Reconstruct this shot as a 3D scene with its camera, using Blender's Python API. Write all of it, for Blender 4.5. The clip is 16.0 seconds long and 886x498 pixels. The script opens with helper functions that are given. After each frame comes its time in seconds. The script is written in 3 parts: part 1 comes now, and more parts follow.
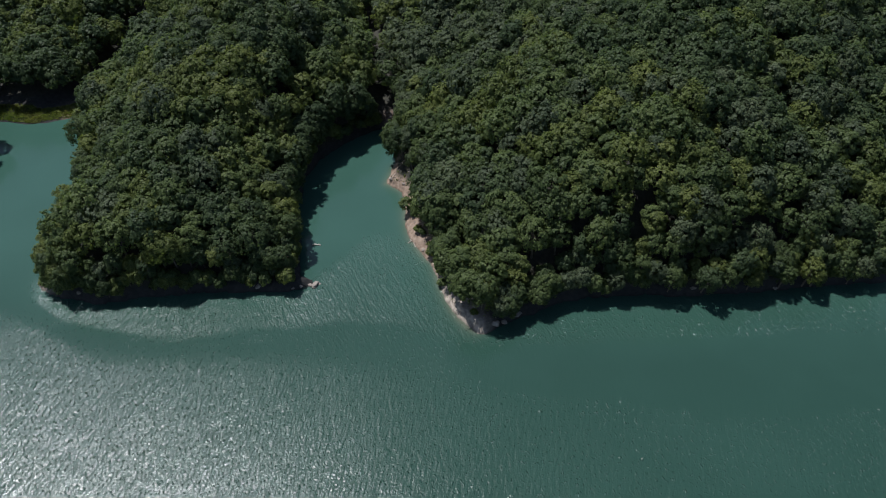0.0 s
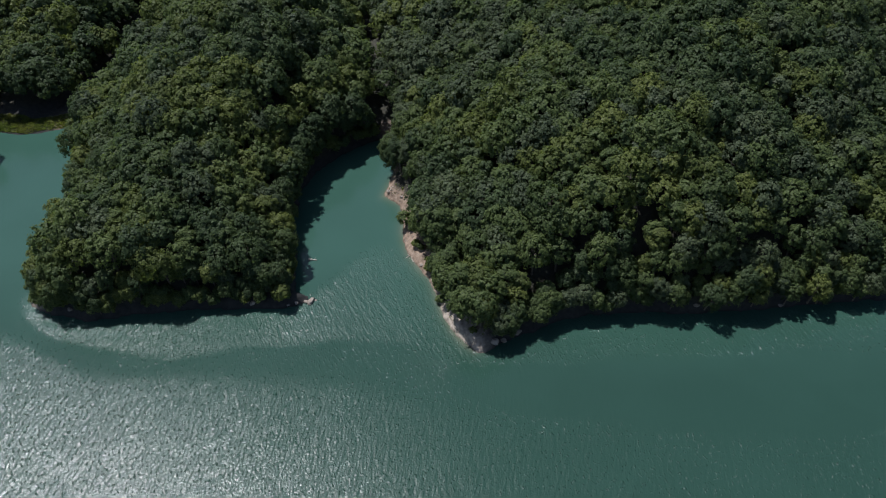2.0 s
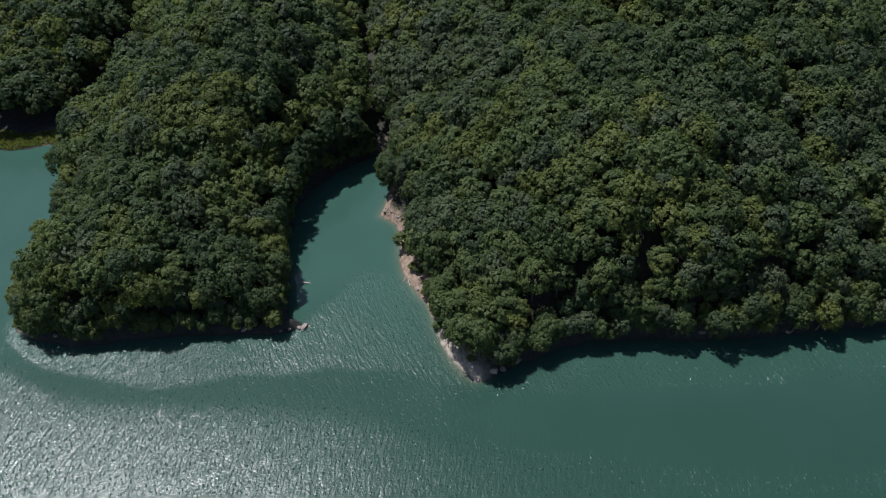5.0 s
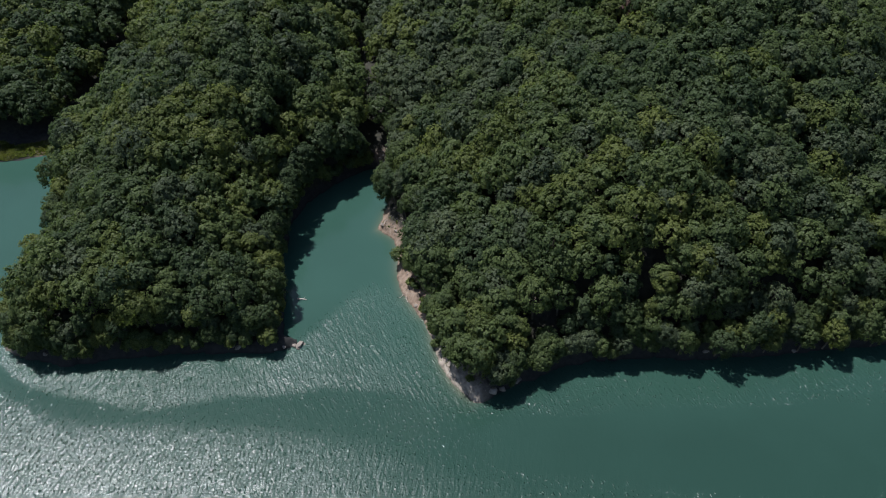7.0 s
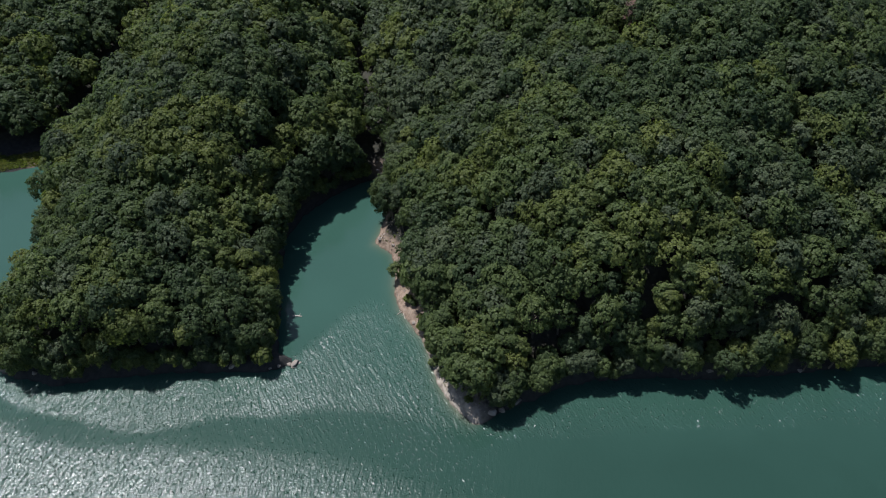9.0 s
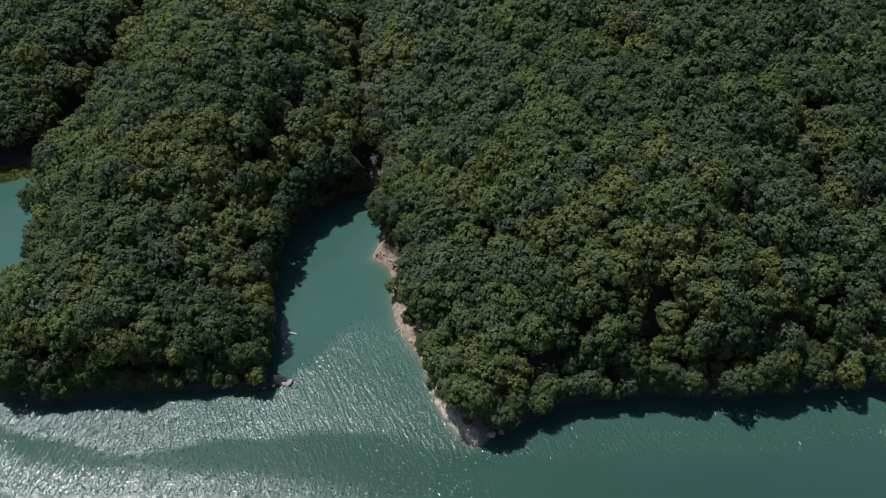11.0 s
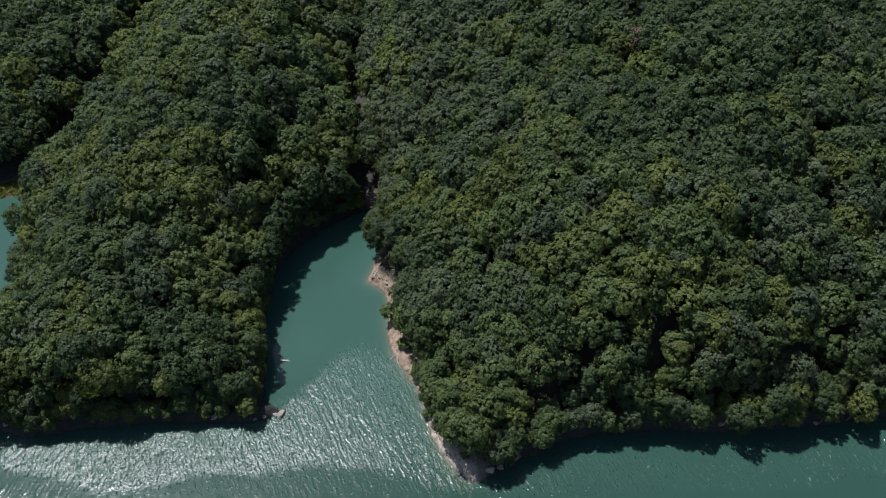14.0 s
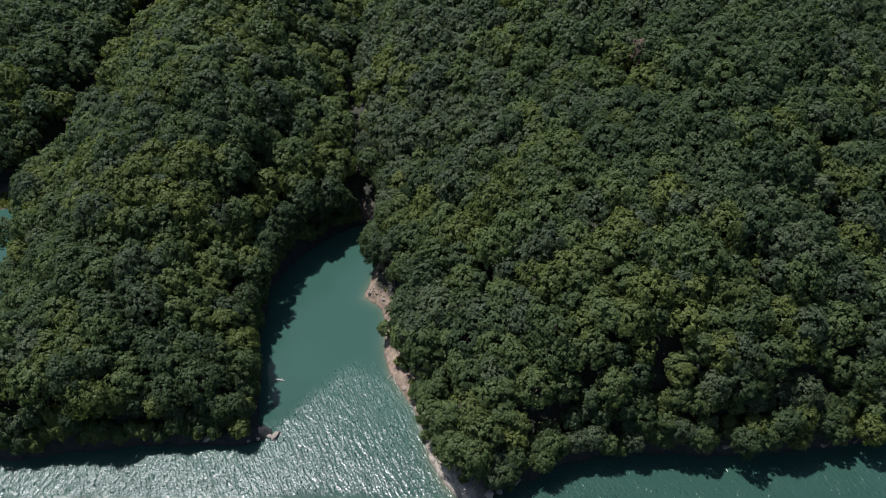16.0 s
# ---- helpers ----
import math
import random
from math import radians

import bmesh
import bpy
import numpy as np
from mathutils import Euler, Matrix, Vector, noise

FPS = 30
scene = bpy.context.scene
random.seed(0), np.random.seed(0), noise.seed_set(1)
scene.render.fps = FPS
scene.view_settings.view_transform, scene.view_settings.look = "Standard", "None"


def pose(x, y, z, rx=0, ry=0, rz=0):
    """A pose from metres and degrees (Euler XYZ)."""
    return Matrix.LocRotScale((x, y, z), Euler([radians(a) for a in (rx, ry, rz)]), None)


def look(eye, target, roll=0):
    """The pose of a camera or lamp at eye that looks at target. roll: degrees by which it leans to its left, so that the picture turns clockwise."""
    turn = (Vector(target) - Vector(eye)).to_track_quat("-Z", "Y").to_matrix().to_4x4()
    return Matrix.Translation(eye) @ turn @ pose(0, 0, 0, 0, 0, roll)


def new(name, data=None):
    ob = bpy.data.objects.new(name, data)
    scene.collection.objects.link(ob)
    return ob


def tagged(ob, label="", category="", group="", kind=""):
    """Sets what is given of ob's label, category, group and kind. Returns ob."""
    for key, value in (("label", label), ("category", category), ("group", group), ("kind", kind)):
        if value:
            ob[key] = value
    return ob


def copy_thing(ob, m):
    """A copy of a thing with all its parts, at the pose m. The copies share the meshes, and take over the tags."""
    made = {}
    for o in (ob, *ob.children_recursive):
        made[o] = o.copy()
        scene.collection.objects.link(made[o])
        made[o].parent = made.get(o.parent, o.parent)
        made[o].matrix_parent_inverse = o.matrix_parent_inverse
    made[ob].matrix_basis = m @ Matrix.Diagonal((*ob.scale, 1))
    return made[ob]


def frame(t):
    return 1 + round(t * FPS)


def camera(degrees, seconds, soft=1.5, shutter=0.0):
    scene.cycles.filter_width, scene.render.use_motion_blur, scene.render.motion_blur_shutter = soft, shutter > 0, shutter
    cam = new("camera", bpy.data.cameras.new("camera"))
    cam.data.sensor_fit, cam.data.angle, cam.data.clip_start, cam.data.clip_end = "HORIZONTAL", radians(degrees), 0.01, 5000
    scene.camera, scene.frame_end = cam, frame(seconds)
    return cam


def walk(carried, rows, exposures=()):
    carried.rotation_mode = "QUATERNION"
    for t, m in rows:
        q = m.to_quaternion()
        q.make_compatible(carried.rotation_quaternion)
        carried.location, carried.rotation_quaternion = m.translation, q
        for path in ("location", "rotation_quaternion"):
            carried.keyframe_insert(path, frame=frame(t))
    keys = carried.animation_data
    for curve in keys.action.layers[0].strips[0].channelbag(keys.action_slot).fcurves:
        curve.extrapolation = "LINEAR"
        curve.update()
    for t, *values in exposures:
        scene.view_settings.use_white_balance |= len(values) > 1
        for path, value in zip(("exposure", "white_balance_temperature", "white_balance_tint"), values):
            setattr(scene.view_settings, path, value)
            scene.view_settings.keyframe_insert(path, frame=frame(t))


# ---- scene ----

# ---- camera and flight ----
cam = camera(59.2, 16.0, soft=1.1)


def flight(t):
    """A drone gliding straight ahead at constant height, looking down at the shore."""
    s = t / 16
    eye = Vector((4.07 * s - 0.08 * s * s, 44.72 * s - 0.11 * s * s, 150 - 0.14 * s - 0.38 * s * s))
    pitch = radians(-43.82 + 0.517 * (s - 0.5))
    ahead = Vector((0, math.cos(pitch), math.sin(pitch)))
    return look(eye, eye + 100 * ahead, -1.045 + 0.284 * (s - 0.5))


walk(cam, [(t, flight(t)) for t in (0, 2, 4, 6, 8, 10, 12, 14, 16)], [(0, 0.26, 6250, 10), (16, 0.43, 6250, 10)])

# ---- sky and sun ----
SUN_WAY = Vector((-0.335, 0.29, 1.0)).normalized()
world = bpy.data.worlds.new("sky")
scene.world = world
world.use_nodes = True
sky = world.node_tree.nodes.new("ShaderNodeTexSky")
sky.sky_type, sky.sun_disc = "NISHITA", False
sky.sun_elevation = math.asin(SUN_WAY.z)
sky.sun_rotation = math.atan2(SUN_WAY.x, SUN_WAY.y)
background = world.node_tree.nodes["Background"]
background.inputs["Strength"].default_value = 0.08
world.node_tree.links.new(sky.outputs["Color"], background.inputs["Color"])
sun = new("sun", bpy.data.lights.new("sun", "SUN"))
sun.data.energy, sun.data.angle, sun.data.color = 5.0, radians(0.53), (1.0, 0.985, 0.98)
sun.matrix_world = look(SUN_WAY * 300, (0, 0, 0))


# ---- materials ----
def material(name):
    mat = bpy.data.materials.new(name)
    mat.use_nodes = True
    tree = mat.node_tree
    return mat, tree, tree.nodes["Principled BSDF"]


def node(tree, kind, **values):
    n = tree.nodes.new("ShaderNode" + kind)
    for key, value in values.items():
        n.inputs[key].default_value = value
    return n


def ramp(tree, source, *stops):
    n = tree.nodes.new("ShaderNodeValToRGB")
    while len(n.color_ramp.elements) < len(stops):
        n.color_ramp.elements.new(0.5)
    for e, (at, colour) in zip(n.color_ramp.elements, stops):
        e.position, e.color = at, (*colour, 1)
    tree.links.new(source, n.inputs["Fac"])
    return n.outputs["Color"]


def math_node(tree, op, a, b):
    n = tree.nodes.new("ShaderNodeMath")
    n.operation = op
    for k, v in enumerate((a, b)):
        if isinstance(v, (int, float)):
            n.inputs[k].default_value = v
        else:
            tree.links.new(v, n.inputs[k])
    return n.outputs[0]


def mixed(tree, fac, a, b, how="MIX"):
    n = tree.nodes.new("ShaderNodeMix")
    n.data_type, n.blend_type = "RGBA", how
    for key, v in ((0, fac), (6, a), (7, b)):
        if isinstance(v, (int, float)):
            n.inputs[key].default_value = v
        elif isinstance(v, tuple):
            n.inputs[key].default_value = (*v, 1)
        else:
            tree.links.new(v, n.inputs[key])
    return n.outputs[2]


def leaf_material(name, dark, mid, light, joined):
    """Foliage: one tint for each tree, a smaller change from tuft to tuft, painted shade between leaf clusters, and
    light coming through.
    """
    mat, tree, bsdf = material(name)
    if joined:
        tint = tree.nodes.new("ShaderNodeAttribute")
        tint.attribute_name = "tint"
        whole = tint.outputs["Fac"]
    else:
        whole = tree.nodes.new("ShaderNodeObjectInfo").outputs["Random"]
    island = tree.nodes.new("ShaderNodeNewGeometry").outputs["Random Per Island"]
    colour = ramp(tree, whole, (0.0, dark), (0.5, mid), (1.0, light))
    shade = ramp(tree, island, (0.0, (0.88, 0.9, 0.88)), (0.75, (1.0, 1.0, 1.0)), (1.0, (1.1, 1.08, 1.03)))
    colour = mixed(tree, 1.0, colour, shade, "MULTIPLY")
    spot = tree.nodes.new("ShaderNodeNewGeometry").outputs["Position"]
    # noise paints shaded gaps and bright lit clusters into the leaf colour
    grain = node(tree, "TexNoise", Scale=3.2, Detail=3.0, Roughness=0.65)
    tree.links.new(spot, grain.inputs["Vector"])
    gap_shade = ramp(tree, grain.outputs["Fac"], (0.34, (0.5, 0.53, 0.55)), (0.52, (1.08, 1.08, 1.08)), (0.68, (1.75, 1.7, 1.55)))
    colour = mixed(tree, 1.0, colour, gap_shade, "MULTIPLY")
    tree.links.new(colour, bsdf.inputs["Base Color"])
    bsdf.inputs["Roughness"].default_value = 0.5
    bsdf.inputs["Specular IOR Level"].default_value = 0.12
    glow = tree.nodes.new("ShaderNodeBsdfTranslucent")
    tree.links.new(mixed(tree, 1.0, colour, (1.2, 1.3, 0.7), "MULTIPLY"), glow.inputs["Color"])
    mix = node(tree, "MixShader", Fac=0.5)
    tree.links.new(bsdf.outputs[0], mix.inputs[1])
    tree.links.new(glow.outputs[0], mix.inputs[2])
    tree.links.new(mix.outputs[0], tree.nodes["Material Output"].inputs["Surface"])
    return mat


LEAF_TONES = (
    ("mid_green", (0.063, 0.088, 0.038), (0.083, 0.112, 0.046), (0.104, 0.134, 0.052)),
    ("yellow_green", (0.083, 0.106, 0.037), (0.105, 0.128, 0.042), (0.126, 0.147, 0.048)),
    ("grey_green", (0.063, 0.084, 0.049), (0.080, 0.102, 0.059), (0.097, 0.120, 0.067)),
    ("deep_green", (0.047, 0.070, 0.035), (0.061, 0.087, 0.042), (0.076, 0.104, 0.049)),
)
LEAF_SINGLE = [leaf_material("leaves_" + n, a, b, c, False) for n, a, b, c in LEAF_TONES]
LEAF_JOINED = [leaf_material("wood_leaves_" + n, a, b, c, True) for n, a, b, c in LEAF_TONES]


def grainy(name, low, high, scale, rough, bump=0.3):
    mat, tree, bsdf = material(name)
    spot = tree.nodes.new("ShaderNodeTexCoord").outputs["Object"]
    wide, fine = node(tree, "TexNoise", Scale=scale, Detail=5.0), node(tree, "TexNoise", Scale=scale * 9, Detail=4.0)
    for n in (wide, fine):
        tree.links.new(spot, n.inputs["Vector"])
    fac = math_node(tree, "ADD", math_node(tree, "MULTIPLY", wide.outputs["Fac"], 0.65), math_node(tree, "MULTIPLY", fine.outputs["Fac"], 0.35))
    tree.links.new(ramp(tree, fac, (0.33, low), (0.66, high)), bsdf.inputs["Base Color"])
    relief = node(tree, "Bump", Strength=bump, Distance=0.08)
    tree.links.new(fine.outputs["Fac"], relief.inputs["Height"])
    tree.links.new(relief.outputs["Normal"], bsdf.inputs["Normal"])
    bsdf.inputs["Roughness"].default_value = rough
    return mat


BARK = grainy("bark", (0.07, 0.055, 0.042), (0.16, 0.13, 0.10), 1.5, 0.9)
DEADWOOD = grainy("bleached_wood", (0.24, 0.20, 0.17), (0.45, 0.40, 0.35), 2.0, 0.85)
RUSTY = grainy("dead_leaves", (0.05, 0.028, 0.02), (0.11, 0.06, 0.042), 1.5, 0.8)
ROCK = grainy("pale_rock", (0.13, 0.11, 0.09), (0.30, 0.255, 0.22), 0.7, 0.85, 0.5)
GRASS = leaf_material("shore_grass", (0.085, 0.12, 0.03), (0.13, 0.155, 0.04), (0.16, 0.15, 0.052), True)


def ground_material():
    """Forest floor on the hills, bare clay, sand and stones where the lake has washed the bank."""
    mat, tree, bsdf = material("ground")
    place = tree.nodes.new("ShaderNodeNewGeometry").outputs["Position"]
    split = tree.nodes.new("ShaderNodeSeparateXYZ")
    tree.links.new(place, split.inputs[0])
    wide, mid, fine = node(tree, "TexNoise", Scale=0.16, Detail=4.0), node(tree, "TexNoise", Scale=0.9, Detail=5.0), node(tree, "TexNoise", Scale=5.0, Detail=4.0)
    for n in (wide, mid, fine):
        tree.links.new(place, n.inputs["Vector"])
    clay = ramp(tree, mid.outputs["Fac"], (0.32, (0.070, 0.054, 0.040)), (0.5, (0.205, 0.148, 0.108)), (0.68, (0.31, 0.24, 0.182)))
    clay = mixed(tree, math_node(tree, "MULTIPLY", wide.outputs["Fac"], 0.6), clay, (0.21, 0.140, 0.098))
    clay = mixed(tree, 0.5, clay, ramp(tree, fine.outputs["Fac"], (0.3, (0.5, 0.5, 0.5)), (0.7, (1.3, 1.3, 1.3))), "MULTIPLY")
    sand = tree.nodes.new("ShaderNodeAttribute")
    sand.attribute_name = "sand"
    grit = ramp(tree, mid.outputs["Fac"], (0.3, (0.15, 0.128, 0.105)), (0.5, (0.27, 0.235, 0.195)), (0.7, (0.37, 0.325, 0.275)))
    clay = mixed(tree, math_node(tree, "MULTIPLY", sand.outputs["Fac"], 0.75), clay, grit)
    # forest floor, kept very dark: the shade under the trees is in this colour
    shaded_floor = ramp(tree, mid.outputs["Fac"], (0.3, (0.013, 0.013, 0.009)), (0.7, (0.032, 0.030, 0.019)))
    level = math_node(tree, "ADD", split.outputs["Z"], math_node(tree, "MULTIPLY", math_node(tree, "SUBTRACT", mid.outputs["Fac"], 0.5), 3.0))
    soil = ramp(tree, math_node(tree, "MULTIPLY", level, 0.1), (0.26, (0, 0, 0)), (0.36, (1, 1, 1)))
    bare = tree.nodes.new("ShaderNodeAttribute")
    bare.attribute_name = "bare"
    # bank soil painted near-black for the deep shade below overhanging crowns
    shaded_earth = ramp(tree, mid.outputs["Fac"], (0.3, (0.009, 0.009, 0.009)), (0.7, (0.026, 0.025, 0.024)))
    dry = mixed(tree, soil, mixed(tree, bare.outputs["Fac"], shaded_earth, clay), shaded_floor)
    wet = ramp(tree, math_node(tree, "ADD", math_node(tree, "MULTIPLY", split.outputs["Z"], 1.0), math_node(tree, "MULTIPLY", mid.outputs["Fac"], 0.3)), (0.2, (0.5, 0.5, 0.48)), (0.6, (1, 1, 1)))
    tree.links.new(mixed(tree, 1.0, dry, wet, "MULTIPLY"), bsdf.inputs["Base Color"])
    relief = node(tree, "Bump", Strength=0.7, Distance=0.25)
    tree.links.new(math_node(tree, "ADD", mid.outputs["Fac"], math_node(tree, "MULTIPLY", fine.outputs["Fac"], 0.4)), relief.inputs["Height"])
    tree.links.new(relief.outputs["Normal"], bsdf.inputs["Normal"])
    bsdf.inputs["Roughness"].default_value = 0.92
    return mat


def water_material():
    """Silty green lake water: a body colour under a rippled surface. The ripple attribute says where the wind roughens it."""
    mat, tree, bsdf = material("lake_water")
    place = tree.nodes.new("ShaderNodeNewGeometry").outputs["Position"]
    wind = tree.nodes.new("ShaderNodeAttribute")
    wind.attribute_name = "ripple"

    def waves(turn, stretch, scale, detail):
        m = tree.nodes.new("ShaderNodeMapping")
        m.vector_type = "TEXTURE"
        m.inputs["Rotation"].default_value = (0, 0, radians(turn))
        m.inputs["Scale"].default_value = (1.0, 1 / stretch, 1.0)
        tree.links.new(place, m.inputs["Vector"])
        n = node(tree, "TexNoise", Scale=scale, Detail=detail, Roughness=0.55)
        tree.links.new(m.outputs[0], n.inputs["Vector"])
        return n.outputs["Fac"]

    def train(*layers):
        height = 0.0
        for way, stretch, scale, tall in layers:
            swell = math_node(tree, "MULTIPLY", math_node(tree, "SUBTRACT", waves(way, stretch, scale, 1.0), 0.5), tall)
            height = math_node(tree, "ADD", height, swell)
        return height

    # wave trains: one runs along the open lake, one turns into the inlet
    swing = tree.nodes.new("ShaderNodeAttribute")
    swing.attribute_name = "swing"
    lake = train((-24, 0.3, 0.6, 0.098), (-10, 0.24, 1.35, 0.155), (-22, 0.7, 3.0, 0.085), (-36, 0.7, 5.4, 0.022))
    cove = train((30, 0.3, 0.6, 0.095), (24, 0.22, 1.3, 0.15), (32, 0.55, 2.9, 0.09), (20, 0.7, 5.4, 0.022))
    part_lake = math_node(tree, "MULTIPLY", lake, math_node(tree, "SUBTRACT", 1.0, swing.outputs["Fac"]))
    height = math_node(tree, "ADD", part_lake, math_node(tree, "MULTIPLY", cove, swing.outputs["Fac"]))
    height = math_node(tree, "ADD", height, train((0, 0.7, 7.0, 0.012)))
    height = math_node(tree, "MULTIPLY", height, math_node(tree, "ADD", math_node(tree, "MULTIPLY", wind.outputs["Fac"], 0.9), 0.1))
    crests = math_node(tree, "MULTIPLY", math_node(tree, "MAXIMUM", math_node(tree, "SUBTRACT", waves(24, 0.5, 1.8, 1.0), 0.605), 0.0), 1.0)
    crests = math_node(tree, "MULTIPLY", crests, math_node(tree, "MINIMUM", math_node(tree, "MAXIMUM", math_node(tree, "MULTIPLY", math_node(tree, "SUBTRACT", wind.outputs["Fac"], 0.2), 4.0), 0.0), 1.0))
    height = math_node(tree, "ADD", height, crests)
    relief = node(tree, "Bump", Strength=1.0, Distance=1.0)
    tree.links.new(height, relief.inputs["Height"])
    tree.links.new(relief.outputs["Normal"], bsdf.inputs["Normal"])
    cloud = node(tree, "TexNoise", Scale=0.05, Detail=3.0)
    tree.links.new(place, cloud.inputs["Vector"])
    silt = tree.nodes.new("ShaderNodeAttribute")
    silt.attribute_name = "silt"
    load = math_node(tree, "ADD", silt.outputs["Fac"], math_node(tree, "MULTIPLY", math_node(tree, "SUBTRACT", cloud.outputs["Fac"], 0.5), 0.5))
    shoal = tree.nodes.new("ShaderNodeAttribute")
    shoal.attribute_name = "shoal"
    body = (ramp(tree, load, (0.0, (0.0165, 0.0425, 0.0310)), (1.0, (0.0285, 0.0690, 0.0530))))
    tree.links.new(mixed(tree, shoal.outputs["Fac"], body, (0.16, 0.145, 0.10)), bsdf.inputs["Base Color"])
    bsdf.inputs["IOR"].default_value = 1.333
    bsdf.inputs["Specular IOR Level"].default_value = 0.6
    tree.links.new(math_node(tree, "ADD", math_node(tree, "MULTIPLY", wind.outputs["Fac"], 0.10), 0.11), bsdf.inputs["Roughness"])
    return mat


# ---- the lie of the land ----
SHORE = np.array([
    (-2500, 330), (-600, 260), (-240, 228), (-150, 221.4), (-137, 218.9), (-124.0, 222.4), (-118, 215), (-113, 204), (-108.5, 190),
    (-105.2, 175), (-105, 160), (-106.6, 150), (-107.8, 144.6), (-106.4, 142.2), (-99, 139.2), (-90, 137.2), (-78, 138.9), (-65, 140.3), (-49, 140.2), (-41, 140.0), (-37.5, 141.2), (-34.0, 142.3), (-35.0, 143.4),
    (-38.3, 145.4), (-39.2, 150), (-39.6, 156), (-41.9, 170), (-42.3, 185), (-38.4, 196.2), (-30, 205.5), (-21, 212), (-15.8, 214.6), (-13.4, 209.5), (-14, 201), (-14.8, 192.7), (-15.6, 187.9),
    (-16.7, 183.9), (-14.1, 182), (-11.6, 179.7), (-10.6, 175.3), (-10.8, 168), (-10.1, 163.8), (-9.1, 159.2), (-6.9, 155), (-4.6, 151.2), (-2.9, 149.3), (-1.9, 145.7), (-1.1, 141.4), (0.1, 137.5), (1.5, 133.9), (3.1, 130.4), (5.6, 126.8), (8.1, 124.9), (10, 124.7), (13.4, 126.6),
    (20, 129.8), (31, 134.8), (46, 136.5), (64, 135.8), (80, 136.6), (96, 138.0), (115, 139.0), (200, 148), (420, 120), (2500, 260)], float)
ISLET = np.array([(-143, 202.5), (-152, 197), (-172, 193), (-195, 201), (-172, 209), (-152, 207.5), (-143, 202.5)], float)
# how much the land swells, every 30 m: columns from x = -165, rows from y = 130
HILL_ROWS = ((-10, -5, 3, 9, 2, -8, -1, 6, 4, 1, -3), (-5, -2, 0, 4, -1, -3, 7, 8, 5, 3, -1), (-1, 0, 1, 2, 2, 0, 6, 7, 10, 9, 2),
             (0, 1, 2, 4, 5, 2, 3, 7, 13, 13, 7), (2, 1, 1, 4, 4, 4, 6, 9, 11, 12, 10), (4, 3, 2, 4, 3, 3, 7, 10, 11, 12, 12), (5, 3, 2, 4, 5, 5, 8, 13, 14, 14, 13))


def line_distance(at, line):
    best = np.full(len(at), 1e9)
    for p, q in zip(line[:-1], line[1:]):
        v = q - p
        t = np.clip(((at - p) @ v) / (v @ v), 0, 1)
        best = np.minimum(best, np.hypot(*(at - (p + t[:, None] * v)).T))
    return best


def north_of(at, line):
    inside = np.zeros(len(at), bool)
    for p, q in zip(line[:-1], line[1:]):
        if p[0] == q[0]:
            continue
        crossed = (p[0] <= at[:, 0]) != (q[0] <= at[:, 0])
        inside ^= crossed & (p[1] + (at[:, 0] - p[0]) / (q[0] - p[0]) * (q[1] - p[1]) < at[:, 1])
    return inside


def wobble(at, scale, seed=0.0):
    """Smooth noise between about -1 and 1, from a few crossed sines."""
    x, y = at[:, 0] / scale + seed, at[:, 1] / scale - 1.7 * seed
    return (np.sin(x * 1.3 + 2.1 * np.sin(y * 0.9 + seed)) + np.sin(y * 1.7 + 1.6 * np.sin(x * 1.1 - seed)) + np.sin((x + y) * 2.3 + seed)) / 3


def inland(at):
    """Metres from the water's edge: positive on land, negative on the lake."""
    d = np.where(north_of(at, SHORE), 1, -1) * line_distance(at, SHORE)
    islet = np.where(north_of(at, ISLET), 1, -1) * line_distance(at, ISLET)
    return np.maximum(d, islet)


INLET_VALLEY = np.array([(-15.5, 216), (-20.5, 229), (-23.5, 249), (-24, 283), (-24, 330)], float)
COVE_VALLEY = np.array([(-126, 224), (-117, 236), (-113.5, 252), (-112.5, 264), (-109, 300), (-107, 345)], float)
RIDGE = np.array([(-71, 165), (-69, 200), (-64, 228), (-63, 260), (-62, 320)], float)


def ground_height(at, d=None):
    d = inland(at) if d is None else d
    x, y = at[:, 0], at[:, 1]
    hill = np.zeros(len(at))
    for j, row in enumerate(HILL_ROWS):
        for i, amount in enumerate(row):
            hill += amount * np.exp(-((x + 165 - 30 * i) ** 2 + (y - 130 - 30 * j) ** 2) / 1152)
    hill += 60 * np.clip((y - 315) / 200, 0, 1) + 25 * np.clip((np.abs(x) - 150) / 150, 0, 1)
    flank = np.clip((line_distance(at, RIDGE) - 8) / 22, 0, 1)
    hill += 12 * (1 - flank * flank * (3 - 2 * flank)) * np.clip((y - 150) / 45, 0, 1)
    hill -= 9 * np.exp(-line_distance(at, COVE_VALLEY) ** 2 / 110) + 9 * np.exp(-line_distance(at, INLET_VALLEY) ** 2 / 90)
    hill += 1.1 * wobble(at, 13.0, 6.0)
    on = np.maximum(d, 0)
    steep = np.clip(x / 12, 0, 1) * (y < 150) + (x < -30)
    meadow = np.clip((-117 - x) / 3, 0, 1) * np.clip((y - 212) / 4, 0, 1)
    bank = (1.9 - 1.3 * meadow - 0.6 * (x < -45) * (y < 160)) * np.clip(on / (2.8 - 1.6 * np.clip(steep - meadow, 0, 1)), 0, 1) ** 0.8
    rise = 10 - 5 * np.exp(-((x + 38) ** 2 + (y - 200) ** 2) / 500)
    land = bank + np.maximum(hill, 1.0) * (1 - np.exp(-on / rise)) + 0.25 * wobble(at, 2.1) * np.clip(on, 0, 1)
    return np.where(d > 0, land, np.maximum(-7.0, -0.35 * -d - 0.02))


